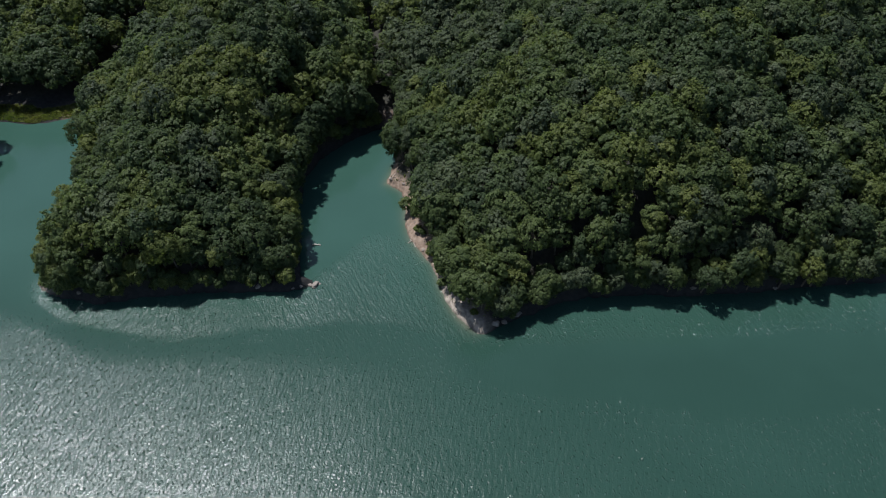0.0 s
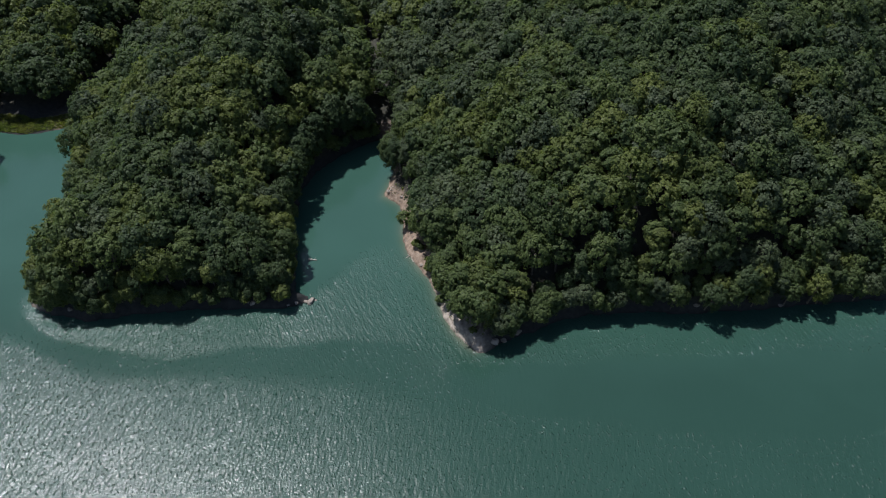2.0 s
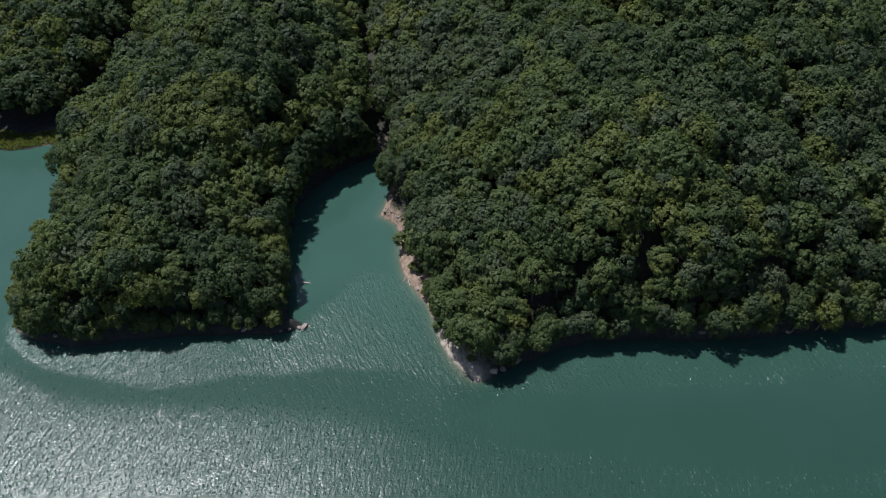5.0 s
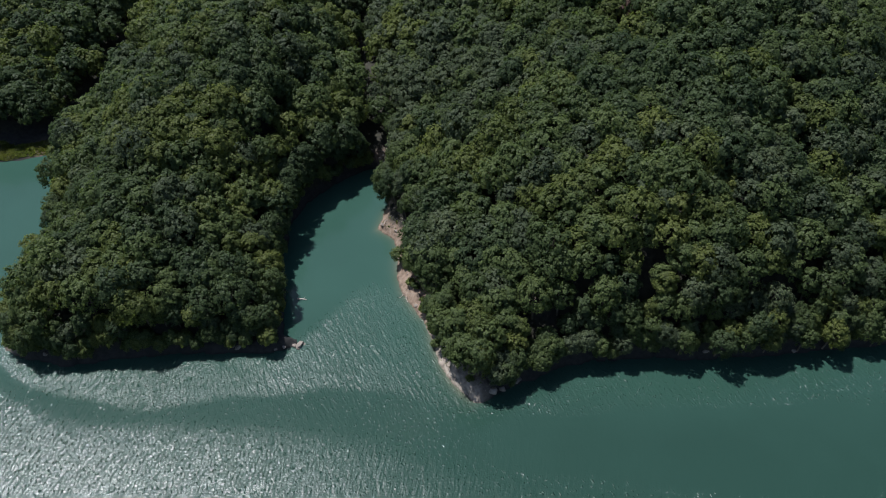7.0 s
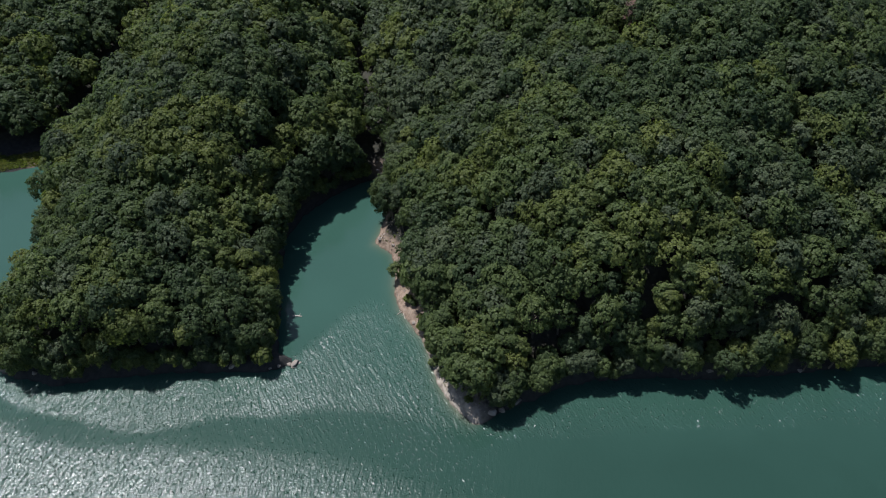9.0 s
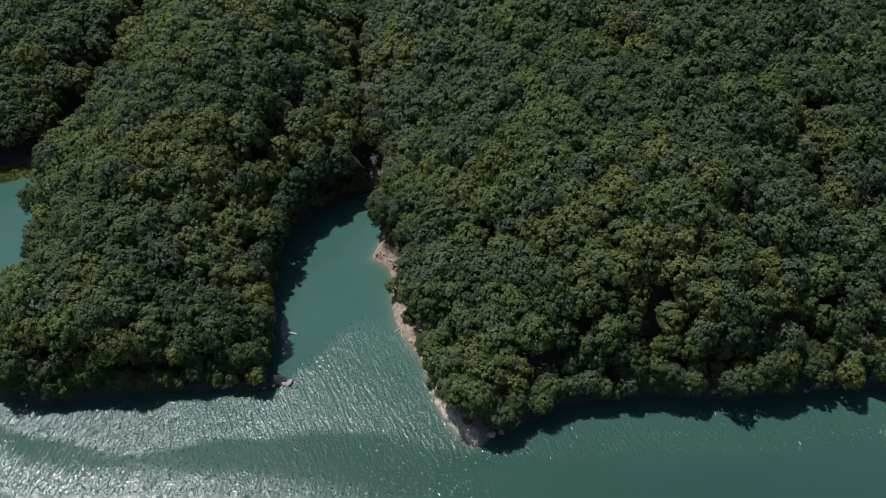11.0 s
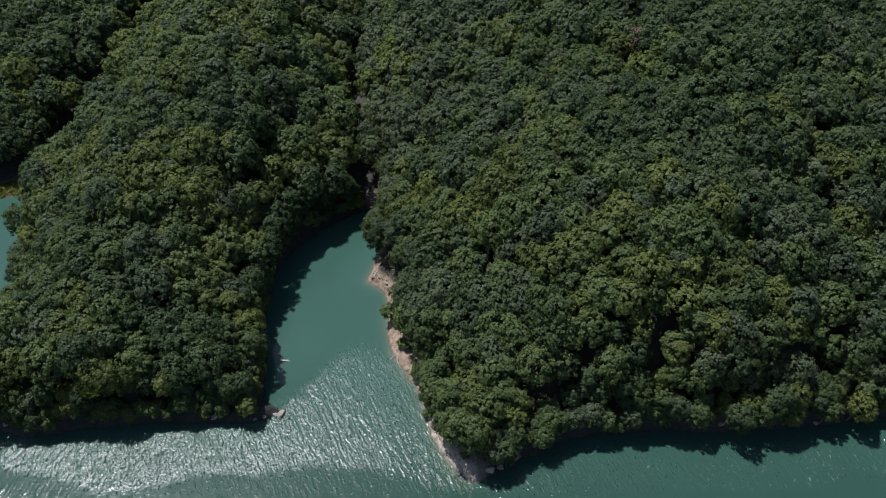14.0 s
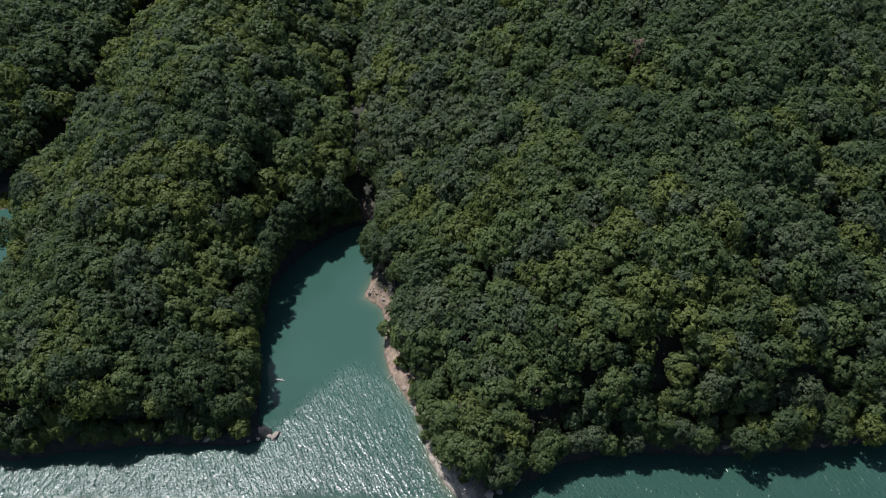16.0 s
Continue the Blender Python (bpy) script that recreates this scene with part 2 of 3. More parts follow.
def axis(*stretches):
    """Grid lines: (from, to, step) for each stretch, and wider and wider steps beyond both ends."""
    inner = np.concatenate([np.arange(a, b - c / 2, c) for a, b, c in stretches] + [[stretches[-1][1]]])
    grow = np.cumsum(stretches[0][2] * 1.35 ** np.arange(1, 25))
    return np.concatenate([(inner[0] - grow)[::-1], inner, inner[-1] + grow])


def sheet(name, xs, ys, heights, mat):
    """One grid mesh over the plan."""
    gx, gy = np.meshgrid(xs, ys)
    at = np.stack([gx.ravel(), gy.ravel()], 1)
    z, extra = heights(at)
    n, m = len(xs), len(ys)
    a = (np.arange(m - 1)[:, None] * n + np.arange(n - 1)).ravel()
    faces = np.stack([a, a + 1, a + n + 1, a + n], 1)
    mesh = bpy.data.meshes.new(name)
    fill_mesh(mesh, np.column_stack([at, z]), faces)
    mesh.polygons.foreach_set("use_smooth", np.ones(len(faces), bool))
    for key, values in extra.items():
        mesh.attributes.new(key, "FLOAT", "POINT").data.foreach_set("value", values.astype(np.float32))
    mesh.materials.append(mat)
    return new(name, mesh)


def fill_mesh(mesh, verts, faces):
    k = faces.shape[1]
    mesh.vertices.add(len(verts))
    mesh.vertices.foreach_set("co", np.ascontiguousarray(verts, np.float32).ravel())
    mesh.loops.add(faces.size)
    mesh.loops.foreach_set("vertex_index", np.ascontiguousarray(faces, np.int32).ravel())
    mesh.polygons.add(len(faces))
    mesh.polygons.foreach_set("loop_start", np.arange(0, faces.size, k, dtype=np.int32))
    mesh.update(calc_edges=True)


def shaped(at):
    d = inland(at) + 0.5 * wobble(at, 3.0, 4.0) + 0.25 * wobble(at, 1.1, 1.0)
    sandy = np.clip((at[:, 0] + 20) / 3, 0, 1) * np.clip((13 - at[:, 0]) / 5, 0, 1) * np.clip((200 - at[:, 1]) / 5, 0, 1)
    stream = np.exp(-((at[:, 0] + 16) ** 2 + (at[:, 1] - 216.5) ** 2) / 7)
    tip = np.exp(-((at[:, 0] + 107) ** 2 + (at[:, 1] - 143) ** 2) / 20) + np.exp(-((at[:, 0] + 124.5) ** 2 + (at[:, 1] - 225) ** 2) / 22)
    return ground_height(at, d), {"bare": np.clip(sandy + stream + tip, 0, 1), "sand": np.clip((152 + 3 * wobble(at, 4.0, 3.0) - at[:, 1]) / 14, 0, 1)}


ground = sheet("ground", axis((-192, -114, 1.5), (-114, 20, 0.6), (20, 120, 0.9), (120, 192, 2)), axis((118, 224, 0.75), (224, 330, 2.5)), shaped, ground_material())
tagged(ground, "brown wooded slopes with washed clay and sand banks", "ground", kind="structure")


def wind_on_water(at):
    """Ripples everywhere but in a slick that curves round the headland and in the lee at the top of the inlet."""
    x, y = at[:, 0] + 1.5 * wobble(at, 9.0, 2.0), at[:, 1] + 0.8 * wobble(at, 7.0, 5.0)
    above = np.interp(x, (-140, -112, -107, -102, -96.5, -81, -66, -53, -39, -26, -13, 0, 15, 60), (162, 148, 139.5, 135.2, 131.3, 126.5, 123.8, 126.3, 127.2, 128.4, 128, 123, 121, 122))
    below = np.interp(x, (-140, -111, -103, -94, -78, -65, -52, -38, -25, -12, 0, 15, 60), (142, 131.7, 129.3, 124.2, 117.9, 119.3, 118.9, 117.8, 117, 113.5, 109, 104, 100))
    slick = np.clip((above - y) / 2.2 + 0.5, 0, 1) * np.clip((y - below) / 6 + 0.5, 0, 1)
    lee_y = np.interp(x, (-45, -34, -28, -20, -15, -8, 0), (140, 143.5, 151, 160.5, 160.5, 156.5, 149))
    lee = np.clip((y - lee_y) / 6 + 0.3, 0, 1) * (x > -60) * (x < 8)
    west = np.clip((-107 - x) / 4, 0, 1) * np.clip((y - 134) / 5, 0, 1)
    ripple = (1 - 0.66 * slick) * (1 - 0.95 * lee) * (1 - 0.9 * west) * np.interp(x, (-25, 10, 60), (1, 0.7, 0.4))
    ripple *= 1 + 0.3 * np.clip((y - above) / 2, 0, 1) * np.clip((x + 110) / 6, 0, 1) * np.clip((-25 - x) / 15, 0, 1)
    silt = 0.85 * np.clip((at[:, 1] - 125) / 35, 0, 1) * (at[:, 0] < 20) + 0.5 * np.clip((at[:, 1] - 112) / 22, 0, 1) * np.clip((at[:, 0] - 8) / 20, 0, 1) + np.exp(-np.abs(inland(at)) / 4) * 0.3
    sandy = np.clip((at[:, 0] + 21) / 3, 0, 1) * np.clip((12 - at[:, 0]) / 5, 0, 1) * np.clip((196 - at[:, 1]) / 8, 0, 1)
    shoal = 0.5 * sandy * np.exp(-np.abs(inland(at)) / 0.9)
    swing = np.clip((at[:, 0] + 62) / 22, 0, 1) * np.clip((at[:, 1] - 112) / 12, 0, 1)
    return np.zeros(len(at)), {"ripple": np.clip(ripple, 0, 1.5), "silt": np.clip(silt, 0, 1), "swing": swing, "shoal": shoal}


water = sheet("water", axis((-200, -122, 3), (-122, -20, 1.3), (-20, 16, 0.5), (16, 30, 1.3), (30, 160, 3)), axis((60, 100, 3), (100, 122, 1.0), (122, 190, 0.6), (190, 240, 3)), wind_on_water, water_material())
tagged(water, "calm silty turquoise lake with glittering wind ripples", "lake", kind="structure")


# ---- trees ----
def part(name, bm, mat, parent, label=""):
    mesh = bpy.data.meshes.new(name)
    bm.to_mesh(mesh)
    bm.free()
    mesh.materials.append(mat)
    ob = new(name, mesh)
    ob.parent = parent
    if label:
        tagged(ob, label)
    return ob


def ways(rng, n, lowest):
    """n directions spread evenly over a ball above the given height."""
    k = np.arange(n) + 0.5
    z = lowest + (1 - lowest) * k / n
    turn = k * 2.39996 + rng.uniform(0, 6.28)
    w = np.stack([np.sqrt(1 - z * z) * np.cos(turn), np.sqrt(1 - z * z) * np.sin(turn), z], 1) + rng.normal(0, 0.12, (n, 3))
    return w / np.linalg.norm(w, axis=1, keepdims=True)


def crown_mesh(seed, wide, tall, lobes, tufts, tuft, loose=0.32, lowest=-0.5):
    """A broad-leaved crown: limbs' ends as lobes of uneven size, each set with leaf tufts; loose triangles, three corners each."""
    rng = np.random.default_rng(seed)
    spread = ways(rng, lobes, lowest)
    size = rng.uniform(0.7, 1.35, lobes) * wide * 1.36 / math.sqrt(lobes)
    body = np.array([wide * rng.uniform(0.9, 1.1), wide * rng.uniform(0.9, 1.1), tall * 0.38])
    middle = np.array([0, 0, tall * 0.58])
    hearts = middle + spread * body * rng.uniform(0.68, 0.98, (lobes, 1))
    corners = []
    share = np.maximum(6, (tufts * size ** 2 / (size ** 2).sum()).astype(int))
    for heart, r, n in zip(hearts, size, share):
        w = rng.normal(0, 1, (n * 2, 3)) + np.array([0, 0, 0.35]) + 0.5 * (heart - middle) / wide
        w /= np.linalg.norm(w, axis=1, keepdims=True)
        spots = heart + w * r * rng.uniform(1 - 0.9 * loose, 1.02 + 0.9 * loose, (n * 2, 1))
        near = np.linalg.norm((spots[:, None] - hearts) / size[None, :, None], axis=2)
        keep = np.flatnonzero((near < 0.6).sum(1) == 0)[:n]
        spots, w = spots[keep], w[keep]
        outward = (spots - middle) / body
        outward /= np.linalg.norm(outward, axis=1, keepdims=True)
        normal = 0.42 * w + 0.7 * outward + np.array([0, 0, 0.15]) + rng.normal(0, 0.22, w.shape)
        normal /= np.linalg.norm(normal, axis=1, keepdims=True)
        side = np.cross(normal, rng.normal(0, 1, w.shape))
        side /= np.linalg.norm(side, axis=1, keepdims=True)
        other = np.cross(normal, side)
        span = tuft * rng.uniform(0.55, 1.25, (len(spots), 1))
        tri = np.stack([spots + span * side * 0.75, spots - span * (side * 0.35 - other * 0.55), spots - span * (side * 0.35 + other * 0.6)], 1)
        corners.append(tri.reshape(-1, 3))
        # the closed inside of the lobe
        e = r * 0.72
        six = heart + e * np.array([(1, 0, 0), (0, 1, 0), (-1, 0, 0), (0, -1, 0), (0, 0, 1), (0, 0, -1)], float)
        corners.append(six[[0, 1, 4, 1, 2, 4, 2, 3, 4, 3, 0, 4]])
    return np.concatenate(corners)


def tube(bm, ends, radii, sides=6):
    rings = []
    for k, (p, r) in enumerate(zip(ends, radii)):
        way = (Vector(ends[min(k + 1, len(ends) - 1)]) - Vector(ends[max(k - 1, 0)])).to_track_quat("Z", "Y")
        rings.append([bm.verts.new(Vector(p) + way @ Vector((r * math.cos(6.2832 * i / sides), r * math.sin(6.2832 * i / sides), 0))) for i in range(sides)])
    for a, b in zip(rings[:-1], rings[1:]):
        for i in range(sides):
            bm.faces.new((a[i], a[(i + 1) % sides], b[(i + 1) % sides], b[i]))
    bm.faces.new(rings[-1])
    bm.faces.new(rings[0][::-1])


def trunk_bmesh(seed, wide, tall):
    """A tapered trunk with limbs that reach into the crown; its foot goes into the slope."""
    rng = random.Random(seed)
    bm = bmesh.new()
    lean = (rng.uniform(-0.4, 0.4), rng.uniform(-0.4, 0.4))
    tube(bm, [(0, 0, -1.2), (lean[0] * 0.3, lean[1] * 0.3, tall * 0.25), (lean[0], lean[1], tall * 0.5), (lean[0], lean[1], tall * 0.8)], (0.3, 0.22, 0.17, 0.05))
    for k in range(5):
        a, z = k * 1.26 + rng.uniform(0, 0.6), tall * rng.uniform(0.3, 0.5)
        r = wide * rng.uniform(0.5, 0.75)
        tube(bm, [(lean[0] * 0.8, lean[1] * 0.8, z), (r * 0.5 * math.cos(a), r * 0.5 * math.sin(a), z + tall * 0.13), (r * math.cos(a), r * math.sin(a), z + tall * 0.24)], (0.1, 0.07, 0.03), 5)
    return bm


def soup(name, corners, mats, tint=None, which=None):
    """A mesh of loose triangles."""
    mesh = bpy.data.meshes.new(name)
    fill_mesh(mesh, corners, np.arange(len(corners)).reshape(-1, 3))
    for m in mats:
        mesh.materials.append(m)
    if tint is not None:
        mesh.attributes.new("tint", "FLOAT", "POINT").data.foreach_set("value", tint.astype(np.float32))
    if which is not None:
        mesh.polygons.foreach_set("material_index", which.astype(np.int32))
    return mesh


# shapes: half width, height, lobes
SHAPES = ((3.7, 13.0, 52), (4.4, 14.0, 66), (3.1, 12.5, 42), (4.0, 12.0, 58), (4.9, 14.5, 80), (2.6, 10.5, 32), (3.4, 8.5, 44))
NEAR_CROWNS = [crown_mesh(10 + k, w, h, n, 1700, 0.46, 0.42) for k, (w, h, n) in enumerate(SHAPES)]
# the joined wood grows coarser with distance: slopes by the lake, upper slopes, far slopes, the rest around
WOOD_CROWNS = [[crown_mesh(30 + 20 * j + k, w, h, max(6, int(n * f)), tufts, size, loose, -0.25) for k, (w, h, n) in enumerate(SHAPES)]
               for j, (f, tufts, size, loose) in enumerate(((0.85, 1020, 0.56, 0.34), (0.7, 640, 0.7, 0.32), (0.5, 340, 0.95, 0.3), (0.15, 60, 2.2, 0.2)))]


def bank_width(y):
    """How far back the first trees stand behind the washed bank of the inlet."""
    return np.interp(y, (124, 139, 142, 149, 152, 157, 161, 172, 175, 188, 191, 214), (3.9, 3.9, 2.2, 2.2, 5.8, 5.8, 5.3, 5.3, 8.2, 7.4, 1.8, 1.6))


def planted(rng, spacing):
    """Places of the trees: a shaken triangular grid on the land, thinned at the washed banks."""
    rows = []
    for j, y in enumerate(np.arange(124, 372, spacing * 0.87)):
        for x in np.arange(-222 + (j % 2) * spacing / 2, 222, spacing):
            rows.append((x + rng.uniform(-0.3, 0.3) * spacing, y + rng.uniform(-0.3, 0.3) * spacing))
    at = np.array(rows)
    d = inland(at)
    sandy = (at[:, 0] > -18) & (at[:, 0] < 12) & (at[:, 1] < 200) & (at[:, 1] > 120)
    clearing = (np.hypot(at[:, 0] - 55, (at[:, 1] - 221) / 1.5) < 3.6) | (np.hypot((at[:, 0] - 90) / 1.5, at[:, 1] - 190) < 2.9) | (np.hypot(at[:, 0] - 21.5, (at[:, 1] - 167) / 2.6) < 1.9)
    meadow = (at[:, 0] < -121) & (at[:, 0] > -190) & (d < 10)
    gully = (line_distance(at, COVE_VALLEY) < 5.4) | (line_distance(at, INLET_VALLEY) < 2.2) | (np.hypot(at[:, 0] + 17.5, at[:, 1] - 218) < 5.2) | (np.hypot(at[:, 0] + 34.5, at[:, 1] - 142.4) < 7) 
    keep = (d > np.where(sandy, bank_width(at[:, 1]) + 1.5, 3.6 + 0.7 * wobble(at, 4.0, 1.0))) & ~clearing & ~gully & ~(meadow & (at[:, 1] > 215))
    return at[keep], d[keep]


def along_shore(rng, line, step):
    """Places of the first row, close along the water's edge, and the way inland at each."""
    leg = np.hypot(*np.diff(line, axis=0).T)
    ends = np.cumsum(leg)
    rows = []
    s = step / 2
    while s < ends[-1]:
        k = int(np.searchsorted(ends, s))
        way = (line[k + 1] - line[k]) / leg[k]
        base = line[k] + (s - ends[k] + leg[k]) * way
        rows.append((*base, -way[1], way[0]))
        s += step * rng.uniform(0.75, 1.25)
    return np.array(rows)


rng = np.random.default_rng(7)
SPOTS, DEPTHS = planted(rng, 5.1)
edge = along_shore(rng, SHORE[(SHORE[:, 0] > -118) & (SHORE[:, 0] < 150)], 2.8)
edge = np.vstack([edge, along_shore(rng, ISLET, 4.0)])
sandy = (edge[:, 0] > -18) & (edge[:, 0] < 10) & (edge[:, 1] < 204)
edge = edge[:, :2] + edge[:, 2:] * (np.where(sandy, bank_width(edge[:, 1]) + 0.5 * wobble(edge[:, :2], 5.0, 2.0), np.where((edge[:, 0] > -45) & (edge[:, 0] < -18), np.where(edge[:, 1] > 172, 2.3, 2.8), np.interp(edge[:, 0], (-104, -98, -85, -65, -45, 10, 25, 40, 70), (2.0, 1.6, 0.9, 1.0, 1.5, 2.0, 1.4, 0.6, 0.5)))) + rng.uniform(-0.7, 1.5, len(edge)))[:, None]
second = along_shore(rng, SHORE[(SHORE[:, 0] > -118) & (SHORE[:, 0] < 130)], 3.6)
second = second[(second[:, 1] < 146) & ((second[:, 0] > 10) | (second[:, 0] < -36))]
edge = np.vstack([edge, second[:, :2] + second[:, 2:] * rng.uniform(3.5, 4.9, (len(second), 1))])
between = second[second[:, 0] > 16]
edge = np.vstack([edge, between[:, :2] + between[:, 2:] * rng.uniform(1.9, 3.0, (len(between), 1)) + rng.uniform(-1.6, 1.6, (len(between), 2)) * (1, 0.2)])
for bx, by, br in ((-17, 216.5, 7.6), (-34.5, 142.4, 6.6), (9.0, 124.8, 3.4), (-107, 143, 2.8)):
    edge = edge[np.hypot(edge[:, 0] - bx, edge[:, 1] - by) > br]
SPOTS = np.vstack([edge, SPOTS])
DEPTHS = np.concatenate([np.maximum(inland(edge), 0.5), DEPTHS])
LEVELS = ground_height(SPOTS, DEPTHS)
in_sight = (np.abs(SPOTS[:, 0]) < 102 + 0.394 * (SPOTS[:, 1] - 82)) & (SPOTS[:, 1] < 326)
order = np.argsort(np.where(in_sight, DEPTHS + 0.08 * SPOTS[:, 1] + 0.05 * np.abs(SPOTS[:, 0] - 5), 1e6))
single = set(order[:300].tolist())
ridge = wobble(SPOTS, 30.0, 3.0)
stand = wobble(SPOTS, 14.0, 8.0)

templates = {}


def tree_template(shape, tone):
    if (shape, tone) not in templates:
        w, h, n = SHAPES[shape]
        ob = new("tree")
        trunk = part("trunk", trunk_bmesh(shape, w, h), BARK, ob)
        crown = new("crown", soup("crown", NEAR_CROWNS[shape], [LEAF_SINGLE[tone]]))
        crown.parent = ob
        tagged(ob, TREE_LABELS[tone], "tree", "trees on the shore")
        templates[shape, tone] = (ob, [])
    return templates[shape, tone]


TREE_LABELS = ("green broad-leaved tree in the dense lakeside wood", "light yellow-green broad-leaved tree in the dense wood",
               "grey-green broad-leaved tree in the dense lakeside wood", "dark green broad-leaved tree in the dense wood")
joined = []
for k, ((x, y), d, z) in enumerate(zip(SPOTS, DEPTHS, LEVELS)):
    tone_draw = 0.1 + 0.8 * rng.uniform() + 0.4 * stand[k] - 0.36 * min(max((x - 30) / 40, 0), 1) * min(max((y - 165) / 30, 0), 1)
    tone = 3 if tone_draw < 0.2 else 2 if tone_draw < 0.35 else 0 if tone_draw < 0.76 else 1
    # inlet's west bank faces away from the sun: darkest leaves add to its shade
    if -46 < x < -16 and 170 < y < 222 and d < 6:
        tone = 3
    if x < -45 and ridge[k] < 0.05 and rng.uniform() < 0.25:
        tone = 3
    if x < -112 and y > 222 and rng.uniform() < 0.85:
        tone = 3
    if x < -45 and ridge[k] > 0.05 and rng.uniform() < (0.4 if y > 185 else 0.2):
        tone = 1
    if -22 < x < 24 and y > 204 and rng.uniform() < 0.5:  # a paler stand beside the inlet's valley
        tone = 2
    shape = int(rng.choice(6, p=(0.24, 0.2, 0.16, 0.2, 0.1, 0.1)))
    if d < 5.0:
        shape = int(rng.choice((3, 5, 0, 6, 1)))
    scale, turn, tint = rng.uniform(0.9, 1.2), rng.uniform(0, 6.28), rng.uniform()
    if d < 5.0 and not (-46 < x < -16 and y > 170):
        scale *= rng.uniform(0.66, 0.9)
    if d < 4 and y < 150 and (-73 < x < -38 or 13 < x < 40):
        shape, scale = 6, scale * (0.9 if x > 0 else 0.68)
    elif d < 3.4 and y < 150 and (x > 10 or x < -45):
        scale *= 0.82 if x > 10 else 0.76
    if 4 < d < 10 and y < 152 and x > 10:
        scale *= np.interp(d, (4, 10), (0.78, 1.0))
    lean = Matrix()
    if d < (3.2 if x > 10 and y < 150 else 5.4):  # trees at the water's edge lean out over it
        e = np.array([(x, y), (x + 0.5, y), (x, y + 0.5)])
        de = inland(e)
        way = Vector((de[1] - de[0], de[2] - de[0], 0))
        if way.length > 0:
            lean = Matrix.Rotation(-radians(rng.uniform(8, 19) if x > 10 and y < 150 else rng.uniform(3, 13)), 4, Vector((-way.y, way.x, 0)))
    m = Matrix.Translation((x, y, z - 0.3)) @ lean @ Matrix.Rotation(turn, 4, "Z") @ Matrix.Diagonal((scale, scale, scale * rng.uniform(0.92, 1.08), 1))
    if k in single:
        ob, used = tree_template(shape, tone)
        if not used:
            ob.matrix_basis = m
            used.append(ob)
        else:
            made = copy_thing(ob, Matrix())
            made.matrix_basis = m
    else:
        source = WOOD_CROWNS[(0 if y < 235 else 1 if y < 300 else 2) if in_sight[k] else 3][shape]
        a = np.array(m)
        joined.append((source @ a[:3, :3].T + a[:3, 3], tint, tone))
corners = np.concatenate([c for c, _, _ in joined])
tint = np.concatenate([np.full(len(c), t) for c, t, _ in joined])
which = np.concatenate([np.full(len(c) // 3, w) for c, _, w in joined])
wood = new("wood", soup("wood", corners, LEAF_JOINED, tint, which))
tagged(wood, "dense broad-leaved forest in mixed greens over steep hills", "forest", kind="stuff")


# ---- shrubs on the banks ----
def thing(name, label, category, group="", at=(0, 0, 0)):
    ob = new(name)
    ob.location = at
    return tagged(ob, label, category, group)


def level(x, y):
    at = np.array([(x, y)], float)
    return float(shaped(at)[0][0])


def shrub_template(seed, tone):
    ob = thing("shrub", ("low green shrub rooted in the washed lake bank", "low yellow-green shrub rooted in the washed lake bank")[tone], "shrub", "shrubs on the bank")
    bm = bmesh.new()
    r = random.Random(seed)
    for k in range(5):
        a = k * 1.3 + r.uniform(0, 0.8)
        tube(bm, [(0, 0, -0.3), (0.25 * math.cos(a), 0.25 * math.sin(a), 0.6), (0.6 * math.cos(a), 0.6 * math.sin(a), 1.5)], (0.05, 0.04, 0.015), 5)
    part("stems", bm, BARK, ob)
    crown = new("foliage", soup("foliage", crown_mesh(80 + seed, 1.3, 2.6, 14, 420, 0.42), [LEAF_SINGLE[tone]]))
    crown.parent = ob
    return ob


shrubs = [shrub_template(k, k % 2) for k in range(4)]
spot_rng = np.random.default_rng(21)
line = SHORE[(SHORE[:, 0] > -125) & (SHORE[:, 0] < 118)]
leg = np.hypot(*np.diff(line, axis=0).T)
placed = 0
for s in np.arange(1.0, leg.sum(), 1.9):
    k = int(np.searchsorted(np.cumsum(leg), s))
    f = (s - (np.cumsum(leg)[k] - leg[k])) / leg[k]
    base = line[k] + f * (line[k + 1] - line[k])
    along = (line[k + 1] - line[k]) / leg[k]
    land = np.array([-along[1], along[0]])
    sandy = -18 < base[0] < 10 and base[1] < 196
    bushy = sandy and 140 < base[1] < 150.5
    if sandy and not bushy and spot_rng.uniform() < (0.85 if base[1] < 140 or base[1] > 173 else 0.5) or not sandy and spot_rng.uniform() < (0.5 if base[1] < 150 and base[0] > -100 else 0.15):
        continue
    if math.hypot(base[0] + 34.5, base[1] - 142.4) < 4.5 or math.hypot(base[0] + 16, base[1] - 216) < 5 or math.hypot(base[0] - 9, base[1] - 125.5) < 3:
        continue
    away = spot_rng.uniform(0.5, 1.6) if bushy else spot_rng.uniform(1.8, 3.2) if sandy else spot_rng.uniform(0.8, 2.4)
    x, y = base + away * land + spot_rng.uniform(-0.8, 0.8) * along
    size = spot_rng.uniform(0.7, 1.1) if bushy else spot_rng.uniform(0.5, 0.9) if sandy else spot_rng.uniform(0.9, 1.7)
    m = pose(x, y, level(x, y) - 0.1, 0, 0, spot_rng.uniform(0, 360)) @ Matrix.Diagonal((size, size, size * spot_rng.uniform(0.8, 1.2), 1))
    if placed < len(shrubs):
        shrubs[placed].matrix_basis = m
    else:
        copy_thing(shrubs[placed % len(shrubs)], Matrix()).matrix_basis = m
    placed += 1

